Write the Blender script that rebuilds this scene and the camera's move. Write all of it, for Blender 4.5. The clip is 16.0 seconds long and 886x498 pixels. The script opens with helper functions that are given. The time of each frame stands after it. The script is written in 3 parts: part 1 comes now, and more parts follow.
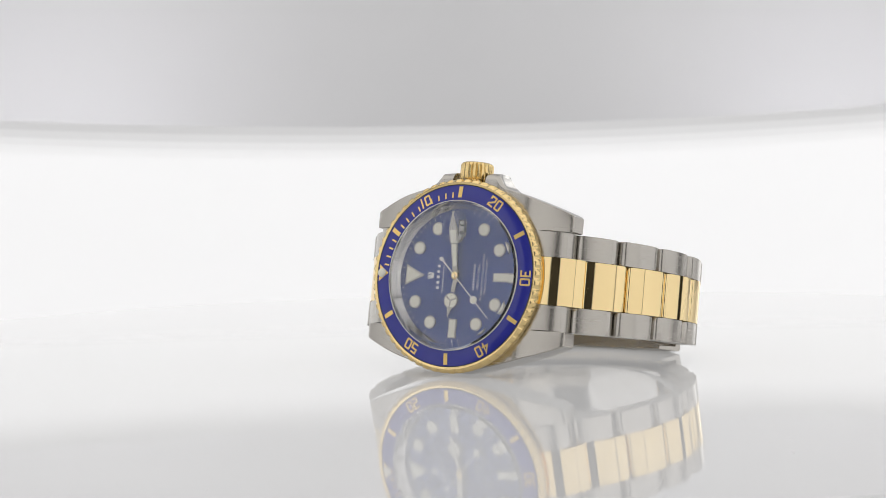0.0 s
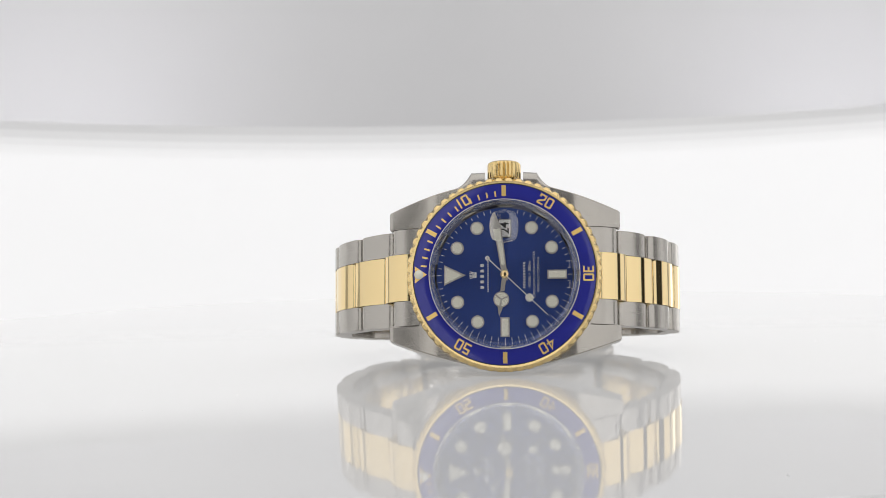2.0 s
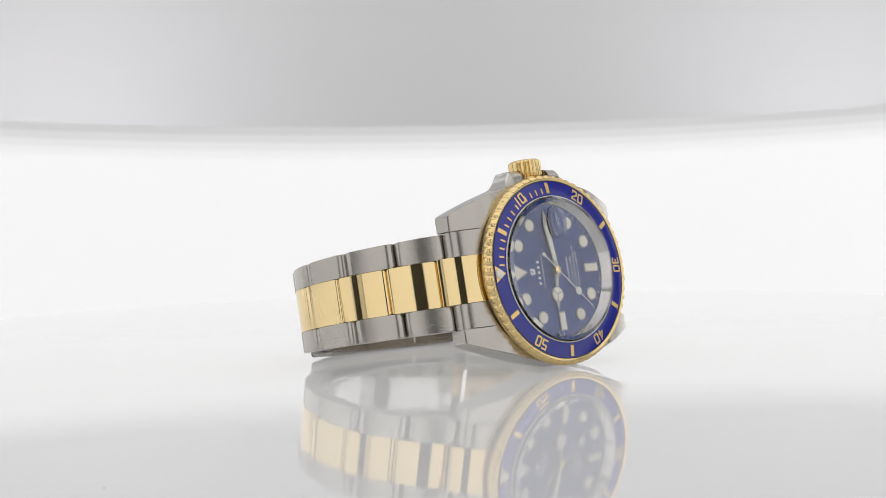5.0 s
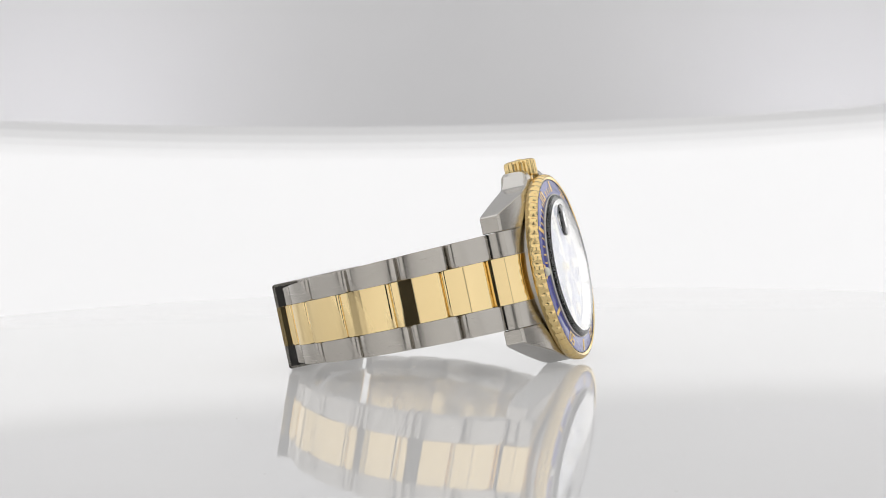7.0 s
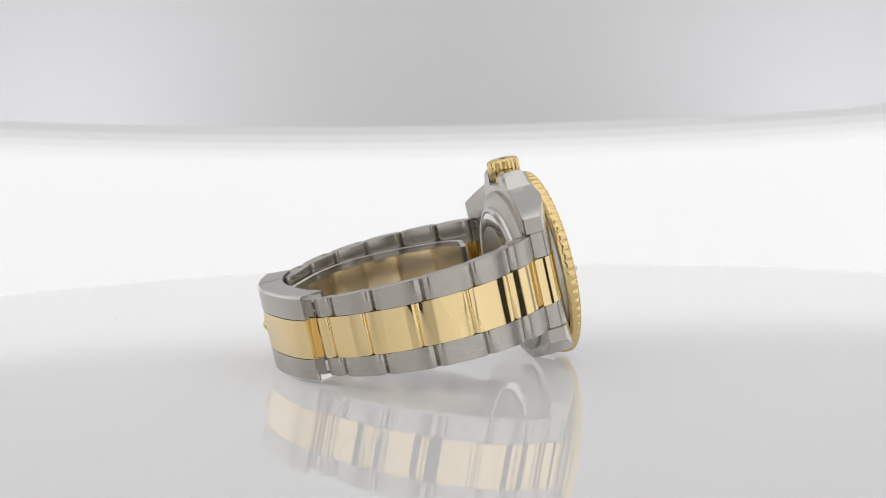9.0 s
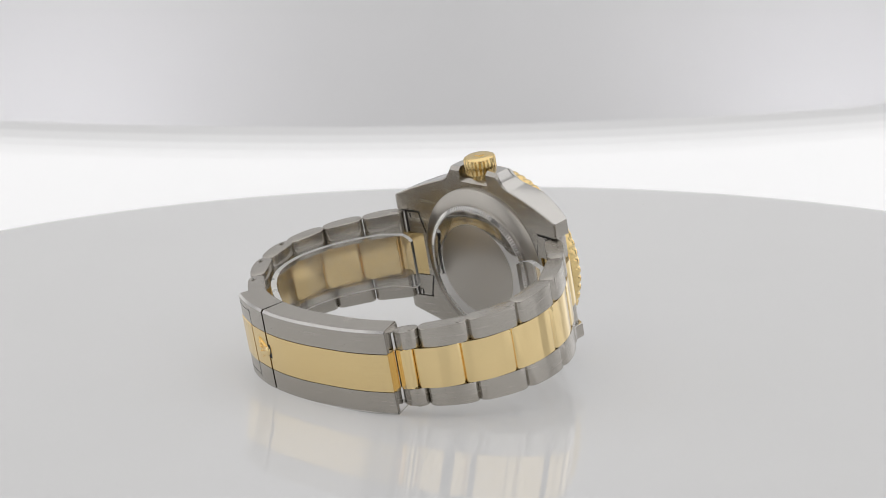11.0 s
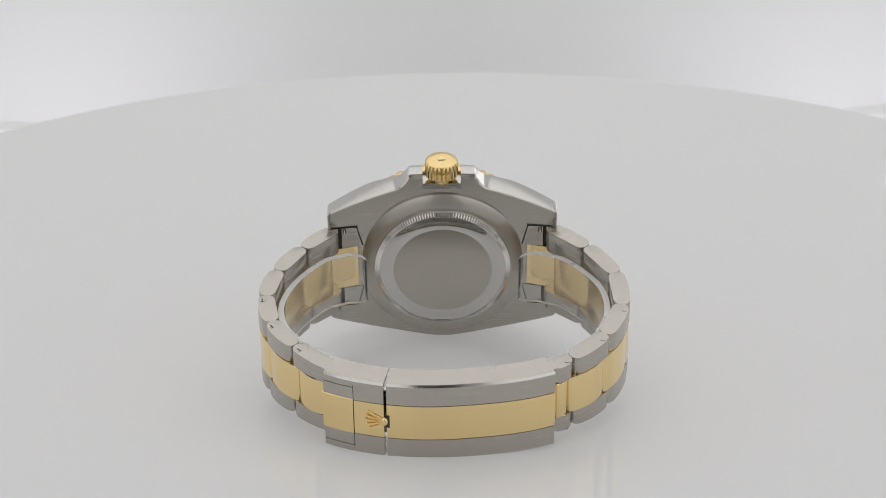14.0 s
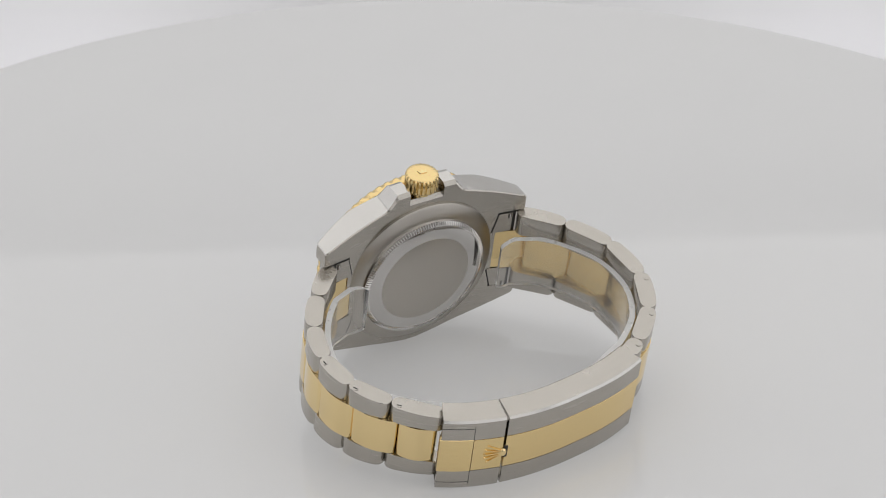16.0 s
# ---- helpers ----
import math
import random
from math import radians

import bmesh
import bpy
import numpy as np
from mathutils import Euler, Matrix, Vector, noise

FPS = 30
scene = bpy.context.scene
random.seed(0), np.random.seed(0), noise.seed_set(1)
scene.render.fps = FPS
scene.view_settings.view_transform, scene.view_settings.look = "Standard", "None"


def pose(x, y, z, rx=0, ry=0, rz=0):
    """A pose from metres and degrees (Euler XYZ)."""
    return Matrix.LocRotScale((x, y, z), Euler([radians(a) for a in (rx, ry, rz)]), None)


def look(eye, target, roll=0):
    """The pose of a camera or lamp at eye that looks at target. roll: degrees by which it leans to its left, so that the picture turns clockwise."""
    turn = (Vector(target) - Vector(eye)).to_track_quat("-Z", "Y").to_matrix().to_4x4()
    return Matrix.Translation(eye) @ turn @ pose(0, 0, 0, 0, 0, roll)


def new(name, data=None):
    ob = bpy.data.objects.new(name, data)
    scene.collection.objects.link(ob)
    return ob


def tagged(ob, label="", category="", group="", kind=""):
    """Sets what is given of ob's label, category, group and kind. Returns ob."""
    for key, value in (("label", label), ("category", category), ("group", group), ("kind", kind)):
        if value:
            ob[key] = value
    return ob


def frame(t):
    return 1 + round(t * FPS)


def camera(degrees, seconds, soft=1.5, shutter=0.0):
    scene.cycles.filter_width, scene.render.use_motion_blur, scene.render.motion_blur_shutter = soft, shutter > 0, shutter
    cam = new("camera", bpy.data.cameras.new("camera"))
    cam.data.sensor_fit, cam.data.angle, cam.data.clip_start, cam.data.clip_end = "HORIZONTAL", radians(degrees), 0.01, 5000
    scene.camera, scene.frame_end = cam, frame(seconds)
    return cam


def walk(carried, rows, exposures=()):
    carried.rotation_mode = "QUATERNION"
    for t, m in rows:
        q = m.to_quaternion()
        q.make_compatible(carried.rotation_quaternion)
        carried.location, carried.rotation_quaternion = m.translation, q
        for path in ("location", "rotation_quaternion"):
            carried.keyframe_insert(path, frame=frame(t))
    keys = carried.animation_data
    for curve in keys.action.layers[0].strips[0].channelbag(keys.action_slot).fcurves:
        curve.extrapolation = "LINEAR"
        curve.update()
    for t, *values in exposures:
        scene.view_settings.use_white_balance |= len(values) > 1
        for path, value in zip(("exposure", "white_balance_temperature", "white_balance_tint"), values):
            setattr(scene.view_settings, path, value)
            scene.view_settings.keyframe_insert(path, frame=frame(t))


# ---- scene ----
cam = camera(20.75, 16.0, soft=0.75)

# ---- the camera stands still; the platform turns and later tips towards it ----
MM = 0.001
TABLE = 20.6                      # the platform's face lies this far below the dial's centre, mm
EYE = (-39.2 * MM, -509.3 * MM, (36.7 + TABLE) * MM)
PITCH, YAW, ROLL = 3.65, -3.7, -1.4


def camera_pose():
    to_eye = (Matrix.Rotation(radians(ROLL), 3, "Y") @ Matrix.Rotation(radians(PITCH), 3, "X")
              @ Matrix.Rotation(radians(-YAW), 3, "Z")).transposed()
    turn = to_eye.to_4x4() @ Matrix.Rotation(radians(90), 4, "X")
    return Matrix.Translation(EYE) @ turn


walk(cam, [(0.0, camera_pose()), (16.0, camera_pose())], exposures=[(0.0, 0.05), (16.0, 0.05)])
cam.data.dof.use_dof = True
cam.data.dof.focus_distance = 0.492
cam.data.dof.aperture_fstop = 46.0

# the tent: half width, back wall, front, floor, ceiling, and the diffuser sheet behind the platform
W, BACK, FRONT, LOW, HIGH, SHEET = 0.90, 0.64, -0.85, -0.34, 0.90, 0.26

# ---- world and lights ----
world = bpy.data.worlds.new("studio")
scene.world = world
world.use_nodes = True
world.node_tree.nodes["Background"].inputs[0].default_value = (0.9, 0.93, 1.0, 1)
world.node_tree.nodes["Background"].inputs[1].default_value = 0.15


def area_lamp(name, eye, target, w, h, watts, colour=(1, 1, 1)):
    data = bpy.data.lights.new(name, "AREA")
    data.shape, data.size, data.size_y, data.energy, data.color = "RECTANGLE", w, h, watts, colour
    ob = new(name, data)
    ob.matrix_world = look(eye, target)
    return ob


area_lamp("softbox_top", (0.0, -0.10, 0.88), (0, -0.1, 0), 1.7, 1.4, 4.35, (1.0, 0.985, 0.97))
area_lamp("softbox_left", (-0.88, 0.05, 0.35), (0, 0.05, 0.35), 0.95, 0.9, 0.95, (0.98, 0.98, 1.0))
area_lamp("softbox_right", (0.88, 0.33, 0.35), (0, 0.33, 0.35), 0.35, 0.9, 0.5, (0.98, 0.98, 1.0))
area_lamp("softbox_right_front", (0.88, -0.42, 0.35), (0, -0.42, 0.35), 0.75, 0.9, 0.9, (0.98, 0.98, 1.0))
# lit front panels on either side of the dark gap through which the camera looks, and one at the back beside the sheet
area_lamp("softbox_front_left", (-0.52, -0.83, 0.30), (-0.52, 0, 0.30), 0.68, 0.9, 0.9, (1.0, 0.985, 0.97))
area_lamp("softbox_front_right", (0.48, -0.83, 0.30), (0.48, 0, 0.30), 0.76, 0.9, 0.9, (1.0, 0.985, 0.97))
area_lamp("softbox_back_right", (0.205, 0.25, 0.07), (0, 0, 0.07), 0.08, 0.28, 0.062, (1.0, 0.99, 0.98))
# two small unseen lamps added behind the diffuser sheet brighten the tent's back wall
area_lamp("wall_fill_left", (-0.15, 0.53, 0.015), (-0.16, 0.60, 0.12), 0.10, 0.02, 0.07, (0.96, 0.94, 1.0))
area_lamp("wall_fill_right", (0.23, 0.53, 0.015), (0.24, 0.60, 0.12), 0.10, 0.02, 0.07, (0.96, 0.94, 1.0))


# ---- materials ----
def nodes_of(name):
    m = bpy.data.materials.new(name)
    m.use_nodes = True
    t = m.node_tree
    return m, t, t.nodes["Principled BSDF"]


def grain(t, scale, stretch=(1, 1, 1), detail=3.0):
    co = t.nodes.new("ShaderNodeTexCoord")
    mp = t.nodes.new("ShaderNodeMapping")
    mp.inputs["Scale"].default_value = stretch
    nz = t.nodes.new("ShaderNodeTexNoise")
    nz.inputs["Scale"].default_value = scale
    nz.inputs["Detail"].default_value = detail
    t.links.new(co.outputs["Object"], mp.inputs["Vector"])
    t.links.new(mp.outputs["Vector"], nz.inputs["Vector"])
    return nz.outputs["Fac"]


def spread(t, fac, lo, hi, socket):
    r = t.nodes.new("ShaderNodeMapRange")
    r.inputs["From Min"].default_value, r.inputs["From Max"].default_value = 0.3, 0.7
    r.inputs["To Min"].default_value, r.inputs["To Max"].default_value = lo, hi
    t.links.new(fac, r.inputs["Value"])
    t.links.new(r.outputs["Result"], socket)


def tint(t, fac, a, b, socket):
    mx = t.nodes.new("ShaderNodeMix")
    mx.data_type = "RGBA"
    mx.inputs["A"].default_value, mx.inputs["B"].default_value = (*a, 1), (*b, 1)
    t.links.new(fac, mx.inputs["Factor"])
    t.links.new(mx.outputs["Result"], socket)


def relief(t, b, fac, strength, distance):
    bp = t.nodes.new("ShaderNodeBump")
    bp.inputs["Strength"].default_value, bp.inputs["Distance"].default_value = strength, distance
    t.links.new(fac, bp.inputs["Height"])
    t.links.new(bp.outputs["Normal"], b.inputs["Normal"])


def brush_lines(t, scale):
    """Fine parallel scratches that run round the band, across the watch's z axis."""
    co = t.nodes.new("ShaderNodeTexCoord")
    mp = t.nodes.new("ShaderNodeMapping")
    mp.vector_type = "TEXTURE"
    mp.inputs["Rotation"].default_value = (radians(-11.36), 0, 0)
    mp.inputs["Scale"].default_value = (30, 30, 1)
    nz = t.nodes.new("ShaderNodeTexNoise")
    nz.inputs["Scale"].default_value, nz.inputs["Detail"].default_value = scale, 4.0
    nz.inputs["Roughness"].default_value = 0.65
    t.links.new(co.outputs["Object"], mp.inputs["Vector"])
    t.links.new(mp.outputs["Vector"], nz.inputs["Vector"])
    return nz.outputs["Fac"]


def brushed(name, a, b, lo, hi, bump):
    """Metal with a directional satin finish."""
    m, t, p = nodes_of(name)
    p.inputs["Metallic"].default_value = 1.0
    lines = brush_lines(t, 4200.0)
    tint(t, lines, a, b, p.inputs["Base Color"])
    spread(t, lines, lo, hi, p.inputs["Roughness"])
    relief(t, p, lines, bump, 0.00001)
    return m


def metal(name, a, b, lo, hi, stretch=(1, 1, 1), scale=900.0, bump=0.0):
    m, t, p = nodes_of(name)
    p.inputs["Metallic"].default_value = 1.0
    fine = grain(t, scale, stretch)
    wide = grain(t, 120.0)
    tint(t, wide, a, b, p.inputs["Base Color"])
    spread(t, fine, lo, hi, p.inputs["Roughness"])
    if bump:
        relief(t, p, fine, bump, 0.00002)
    return m


def plain(name, a, b, rough, scale=200.0, spec=0.5, metallic=0.0):
    m, t, p = nodes_of(name)
    tint(t, grain(t, scale), a, b, p.inputs["Base Color"])
    spread(t, grain(t, scale * 3), rough * 0.85, rough * 1.15, p.inputs["Roughness"])
    p.inputs["Specular IOR Level"].default_value = spec
    p.inputs["Metallic"].default_value = metallic
    return m


def clear(name, colour, rough, ior):
    m, t, p = nodes_of(name)
    p.inputs["Base Color"].default_value = (*colour, 1)
    p.inputs["Transmission Weight"].default_value = 1.0
    p.inputs["IOR"].default_value = ior
    spread(t, grain(t, 300.0), rough * 0.5, rough * 1.5, p.inputs["Roughness"])
    return m


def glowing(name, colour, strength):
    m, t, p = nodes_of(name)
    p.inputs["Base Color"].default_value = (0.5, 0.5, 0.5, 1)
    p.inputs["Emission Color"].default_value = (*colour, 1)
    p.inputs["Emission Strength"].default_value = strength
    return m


BRUSHED = brushed("brushed_steel", (0.445, 0.420, 0.380), (0.525, 0.498, 0.455), 0.23, 0.28, 0.05)
FLANK = metal("polished_case_side", (0.58, 0.565, 0.54), (0.62, 0.605, 0.58), 0.13, 0.17)
SATIN = metal("satin_steel", (0.49, 0.462, 0.418), (0.51, 0.482, 0.438), 0.325, 0.335, (1, 1, 1), 300.0)
POLISHED = metal("polished_steel", (0.60, 0.585, 0.565), (0.63, 0.615, 0.595), 0.04, 0.07)
SILVER = metal("satin_white_metal", (0.74, 0.73, 0.70), (0.78, 0.77, 0.74), 0.33, 0.38, (1, 1, 1), 300.0)
GOLD = metal("polished_gold", (0.88, 0.68, 0.35), (0.91, 0.72, 0.39), 0.04, 0.07)
GOLD_SATIN = brushed("satin_gold", (0.85, 0.65, 0.32), (0.93, 0.73, 0.39), 0.20, 0.24, 0.03)
GOLD_BEZEL = metal("bezel_gold", (0.82, 0.62, 0.29), (0.87, 0.67, 0.33), 0.20, 0.24, (1, 1, 1), 300.0)
GOLD_FLAT = metal("bezel_gold_fill", (0.80, 0.56, 0.18), (0.86, 0.62, 0.24), 0.30, 0.40)
CERAMIC = plain("blue_ceramic", (0.028, 0.032, 0.27), (0.032, 0.037, 0.30), 0.10, spec=0.5)
DIAL = metal("blue_sunray_dial", (0.030, 0.060, 0.225), (0.037, 0.070, 0.25), 0.36, 0.40, (1, 1, 1), 900.0)
sheen = DIAL.node_tree.nodes["Principled BSDF"]
sheen.inputs["Metallic"].default_value = 0.85
sheen.inputs["Anisotropic"].default_value = 0.75
rays = DIAL.node_tree.nodes.new("ShaderNodeTangent")
rays.direction_type, rays.axis = "RADIAL", "Y"
DIAL.node_tree.links.new(rays.outputs["Tangent"], sheen.inputs["Tangent"])
LUME = plain("cream_lume", (0.82, 0.80, 0.68), (0.86, 0.84, 0.73), 0.5, 2000.0)
PRINT = plain("white_print", (0.68, 0.69, 0.70), (0.74, 0.75, 0.76), 0.5)
INK = plain("black_print", (0.01, 0.01, 0.012), (0.02, 0.02, 0.02), 0.5)
PAPER = plain("white_date_disc", (0.78, 0.78, 0.77), (0.82, 0.82, 0.80), 0.6)
DARK = plain("dark_recess", (0.02, 0.02, 0.02), (0.035, 0.033, 0.03), 0.6)
CRYSTAL = clear("sapphire_crystal", (1, 1, 1), 0.0, 1.6)
FILM = clear("clear_plastic", (0.98, 0.975, 0.965), 0.02, 1.45)
FILM.node_tree.nodes["Principled BSDF"].inputs["Transmission Weight"].default_value = 0.97
FROST = clear("frosted_plastic_edge", (0.93, 0.925, 0.91), 0.35, 1.45)
FROST.node_tree.nodes["Principled BSDF"].inputs["Transmission Weight"].default_value = 0.35
ACRYLIC = plain("glowing_white_acrylic", (0.44, 0.44, 0.443), (0.455, 0.455, 0.455), 0.03, 25.0)
# an even glow is added to the plate so that shadows on it stay faint
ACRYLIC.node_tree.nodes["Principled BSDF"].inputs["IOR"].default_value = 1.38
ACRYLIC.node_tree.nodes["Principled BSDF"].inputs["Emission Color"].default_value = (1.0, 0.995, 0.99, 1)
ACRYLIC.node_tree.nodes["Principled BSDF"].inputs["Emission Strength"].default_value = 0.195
FABRIC = plain("white_tent_fabric", (0.76, 0.76, 0.77), (0.80, 0.80, 0.80), 0.9, 40.0, 0.1)
CANOPY = plain("grey_white_fabric", (0.74, 0.74, 0.745), (0.78, 0.78, 0.78), 0.9, 12.0, 0.1)
GREY = plain("grey_curtain", (0.68, 0.68, 0.685), (0.72, 0.72, 0.72), 0.9, 20.0, 0.1)
# the falling emission strengths paint a soft upper edge on the sheet
SHEET_FADE = [glowing("diffuser_glow_step", (1.0, 0.995, 1.0), e) for e in (0.585, 0.53, 0.455, 0.37, 0.29)]


# ---- mesh helpers: things of the watch are drawn in mm in the watch's own axes ----
# x from 12 towards 6, y from the dial towards the wrist, z from 9 towards the crown
LEAN, LIST = 11.36, 0.56
STAND = (Matrix.Translation((0, 0, TABLE * MM)) @ Matrix.Rotation(radians(-LEAN), 4, "X")
         @ Matrix.Rotation(radians(LIST), 4, "Y") @ Matrix.Scale(MM, 4))


def part(name, bm, material, parent, label="", smooth=35):
    bmesh.ops.recalc_face_normals(bm, faces=bm.faces)
    bm.transform(STAND)
    me = bpy.data.meshes.new(name)
    if smooth:
        for f in bm.faces:
            f.smooth = True
        for e in bm.edges:
            if len(e.link_faces) == 2 and e.calc_face_angle(0.0) > radians(smooth):
                e.smooth = False
    bm.to_mesh(me)
    bm.free()
    for m in material if isinstance(material, tuple) else (material,):
        me.materials.append(m)
    ob = new(name, me)
    ob.parent = parent
    return tagged(ob, label=label)


def lathe(profile, n, wave=None, caps=True, ridge=None):
    """Turns a profile of (radius, y) round the dial's axis. wave(k, angle) adds to the radius of point k."""
    bm = bmesh.new()
    rings = []
    for k, (r, y) in enumerate(profile):
        ring = []
        for i in range(n):
            a = 2 * math.pi * i / n
            rr = r + (wave(k, a) if wave else 0.0)
            yy = y + (ridge(k, a) if ridge else 0.0)
            ring.append(bm.verts.new((-rr * math.cos(a), yy, rr * math.sin(a))))
        rings.append(ring)
    for p, q in zip(rings, rings[1:]):
        for i in range(n):
            bm.faces.new((p[i], p[(i + 1) % n], q[(i + 1) % n], q[i]))
    if caps:
        bm.faces.new(rings[0])
        bm.faces.new(rings[-1][::-1])
    else:
        for i in range(n):
            bm.faces.new((rings[-1][i], rings[-1][(i + 1) % n], rings[0][(i + 1) % n], rings[0][i]))
    return bm


def soften(bm, width, segments=2, angle=30):
    edges = [e for e in bm.edges if len(e.link_faces) == 2 and e.calc_face_angle(0.0) > radians(angle)]
    bmesh.ops.bevel(bm, geom=edges, offset=width, segments=segments, profile=0.6, affect="EDGES", clamp_overlap=True)
    return bm


def slab(points, lift):
    """A flat piece from its outline; lift(u, v, top) gives the place of an outline point on either face."""
    bm = bmesh.new()
    a = [bm.verts.new(lift(u, v, 0)) for u, v in points]
    b = [bm.verts.new(lift(u, v, 1)) for u, v in points]
    bm.faces.new(a)
    bm.faces.new(b[::-1])
    for i in range(len(a)):
        j = (i + 1) % len(a)
        bm.faces.new((a[i], a[j], b[j], b[i]))
    return bm


def on_face(minute, y_back, y_front):
    """Outline axes u (clockwise) and v (outwards) at a minute of the dial."""
    a = radians(minute * 6)
    o, c = (-math.cos(a), math.sin(a)), (math.sin(a), math.cos(a))
    return lambda u, v, top: (c[0] * u + o[0] * v, y_front if top else y_back, c[1] * u + o[1] * v)


def upright(x0, z0, y_back, y_front):
    """Outline axes for the print on the dial: u runs towards the crown, v towards 12."""
    return lambda u, v, top: (x0 - v, y_front if top else y_back, z0 + u)


def disc(cu, cv, r, n=28):
    return [(cu + r * math.cos(2 * math.pi * i / n), cv + r * math.sin(2 * math.pi * i / n)) for i in range(n)]


def bar(u0, u1, v0, v1):
    return [(u0, v0), (u1, v0), (u1, v1), (u0, v1)]


def letters(text, size, lift, spacing=1.0, widen=1.0, bold=0.0):
    """Letters of the built-in font as a thin solid, centred on the outline axes' origin."""
    cu = bpy.data.curves.new("letters", "FONT")
    cu.body, cu.size, cu.align_x, cu.align_y = text, size, "CENTER", "CENTER"
    cu.space_character, cu.resolution_u, cu.extrude, cu.offset = spacing, 3, 0.5, bold
    ob = new("letters", cu)
    me = bpy.data.meshes.new_from_object(ob.evaluated_get(bpy.context.evaluated_depsgraph_get()))
    bpy.data.objects.remove(ob)
    bm = bmesh.new()
    bm.from_mesh(me)
    bpy.data.meshes.remove(me)
    for v in bm.verts:
        v.co = lift(v.co.x * widen, v.co.y, v.co.z > 0)
    return bm


def loft(sections):
    """Joins closed sections of equally many points into a solid."""
    bm = bmesh.new()
    rings = [[bm.verts.new(p) for p in s] for s in sections]
    n = len(rings[0])
    for p, q in zip(rings, rings[1:]):
        for i in range(n):
            bm.faces.new((p[i], p[(i + 1) % n], q[(i + 1) % n], q[i]))
    bm.faces.new(rings[0])
    bm.faces.new(rings[-1][::-1])
    return bm


def join(bm, other):
    me = bpy.data.meshes.new("join")
    other.to_mesh(me)
    bm.from_mesh(me)
    bpy.data.meshes.remove(me)
    other.free()
    return bm


# ---- the light tent ----
def wall(name, corners, material, thickness):
    """A flat panel from four corners, thickened away from the tent's inside."""
    bm = bmesh.new()
    c = [Vector(p) for p in corners]
    n = (c[1] - c[0]).cross(c[3] - c[0]).normalized() * thickness
    a = [bm.verts.new(p) for p in c]
    b = [bm.verts.new(p - n) for p in c]
    bm.faces.new(a)
    bm.faces.new(b[::-1])
    for i in range(4):
        j = (i + 1) % 4
        bm.faces.new((a[i], b[i], b[j], a[j]))
    bmesh.ops.recalc_face_normals(bm, faces=bm.faces)
    me = bpy.data.meshes.new(name)
    bm.to_mesh(me)
    bm.free()
    me.materials.append(material)
    return tagged(new(name, me), kind="structure")


wall("floor", [(-W, FRONT, LOW), (W, FRONT, LOW), (W, BACK, LOW), (-W, BACK, LOW)], FABRIC, 0.02)
wall("ceiling", [(-W, BACK, HIGH), (W, BACK, HIGH), (W, FRONT, HIGH), (-W, FRONT, HIGH)], FABRIC, 0.02)
wall("wall_west_front", [(-W, FRONT, LOW), (-W, -0.66, LOW), (-W, -0.66, HIGH), (-W, FRONT, HIGH)], FABRIC, 0.02)
wall("wall_west_slit", [(-W - 0.03, -0.68, LOW), (-W - 0.03, -0.45, LOW), (-W - 0.03, -0.45, HIGH), (-W - 0.03, -0.68, HIGH)], DARK, 0.02)
wall("wall_west", [(-W, -0.47, LOW), (-W, BACK, LOW), (-W, BACK, HIGH), (-W, -0.47, HIGH)], FABRIC, 0.02)
wall("wall_east_front", [(W, -0.03, LOW), (W, FRONT, LOW), (W, FRONT, HIGH), (W, -0.03, HIGH)], FABRIC, 0.02)
wall("wall_east_slit", [(W + 0.03, 0.15, LOW), (W + 0.03, -0.05, LOW), (W + 0.03, -0.05, HIGH), (W + 0.03, 0.15, HIGH)], DARK, 0.02)
wall("wall_east", [(W, BACK, LOW), (W, 0.13, LOW), (W, 0.13, HIGH), (W, BACK, HIGH)], FABRIC, 0.02)
wall("wall_south_east", [(W, FRONT, LOW), (0.09, FRONT, LOW), (0.09, FRONT, HIGH), (W, FRONT, HIGH)], GREY, 0.02)
wall("wall_south_slit", [(0.11, FRONT - 0.03, LOW), (-0.19, FRONT - 0.03, LOW), (-0.19, FRONT - 0.03, HIGH), (0.11, FRONT - 0.03, HIGH)], DARK, 0.02)
wall("wall_south_west", [(-0.17, FRONT, LOW), (-W, FRONT, LOW), (-W, FRONT, HIGH), (-0.17, FRONT, HIGH)], GREY, 0.02)
wall("wall_north", [(-W, BACK, LOW), (W, BACK, LOW), (W, BACK, HIGH), (-W, BACK, HIGH)], CANOPY, 0.02)


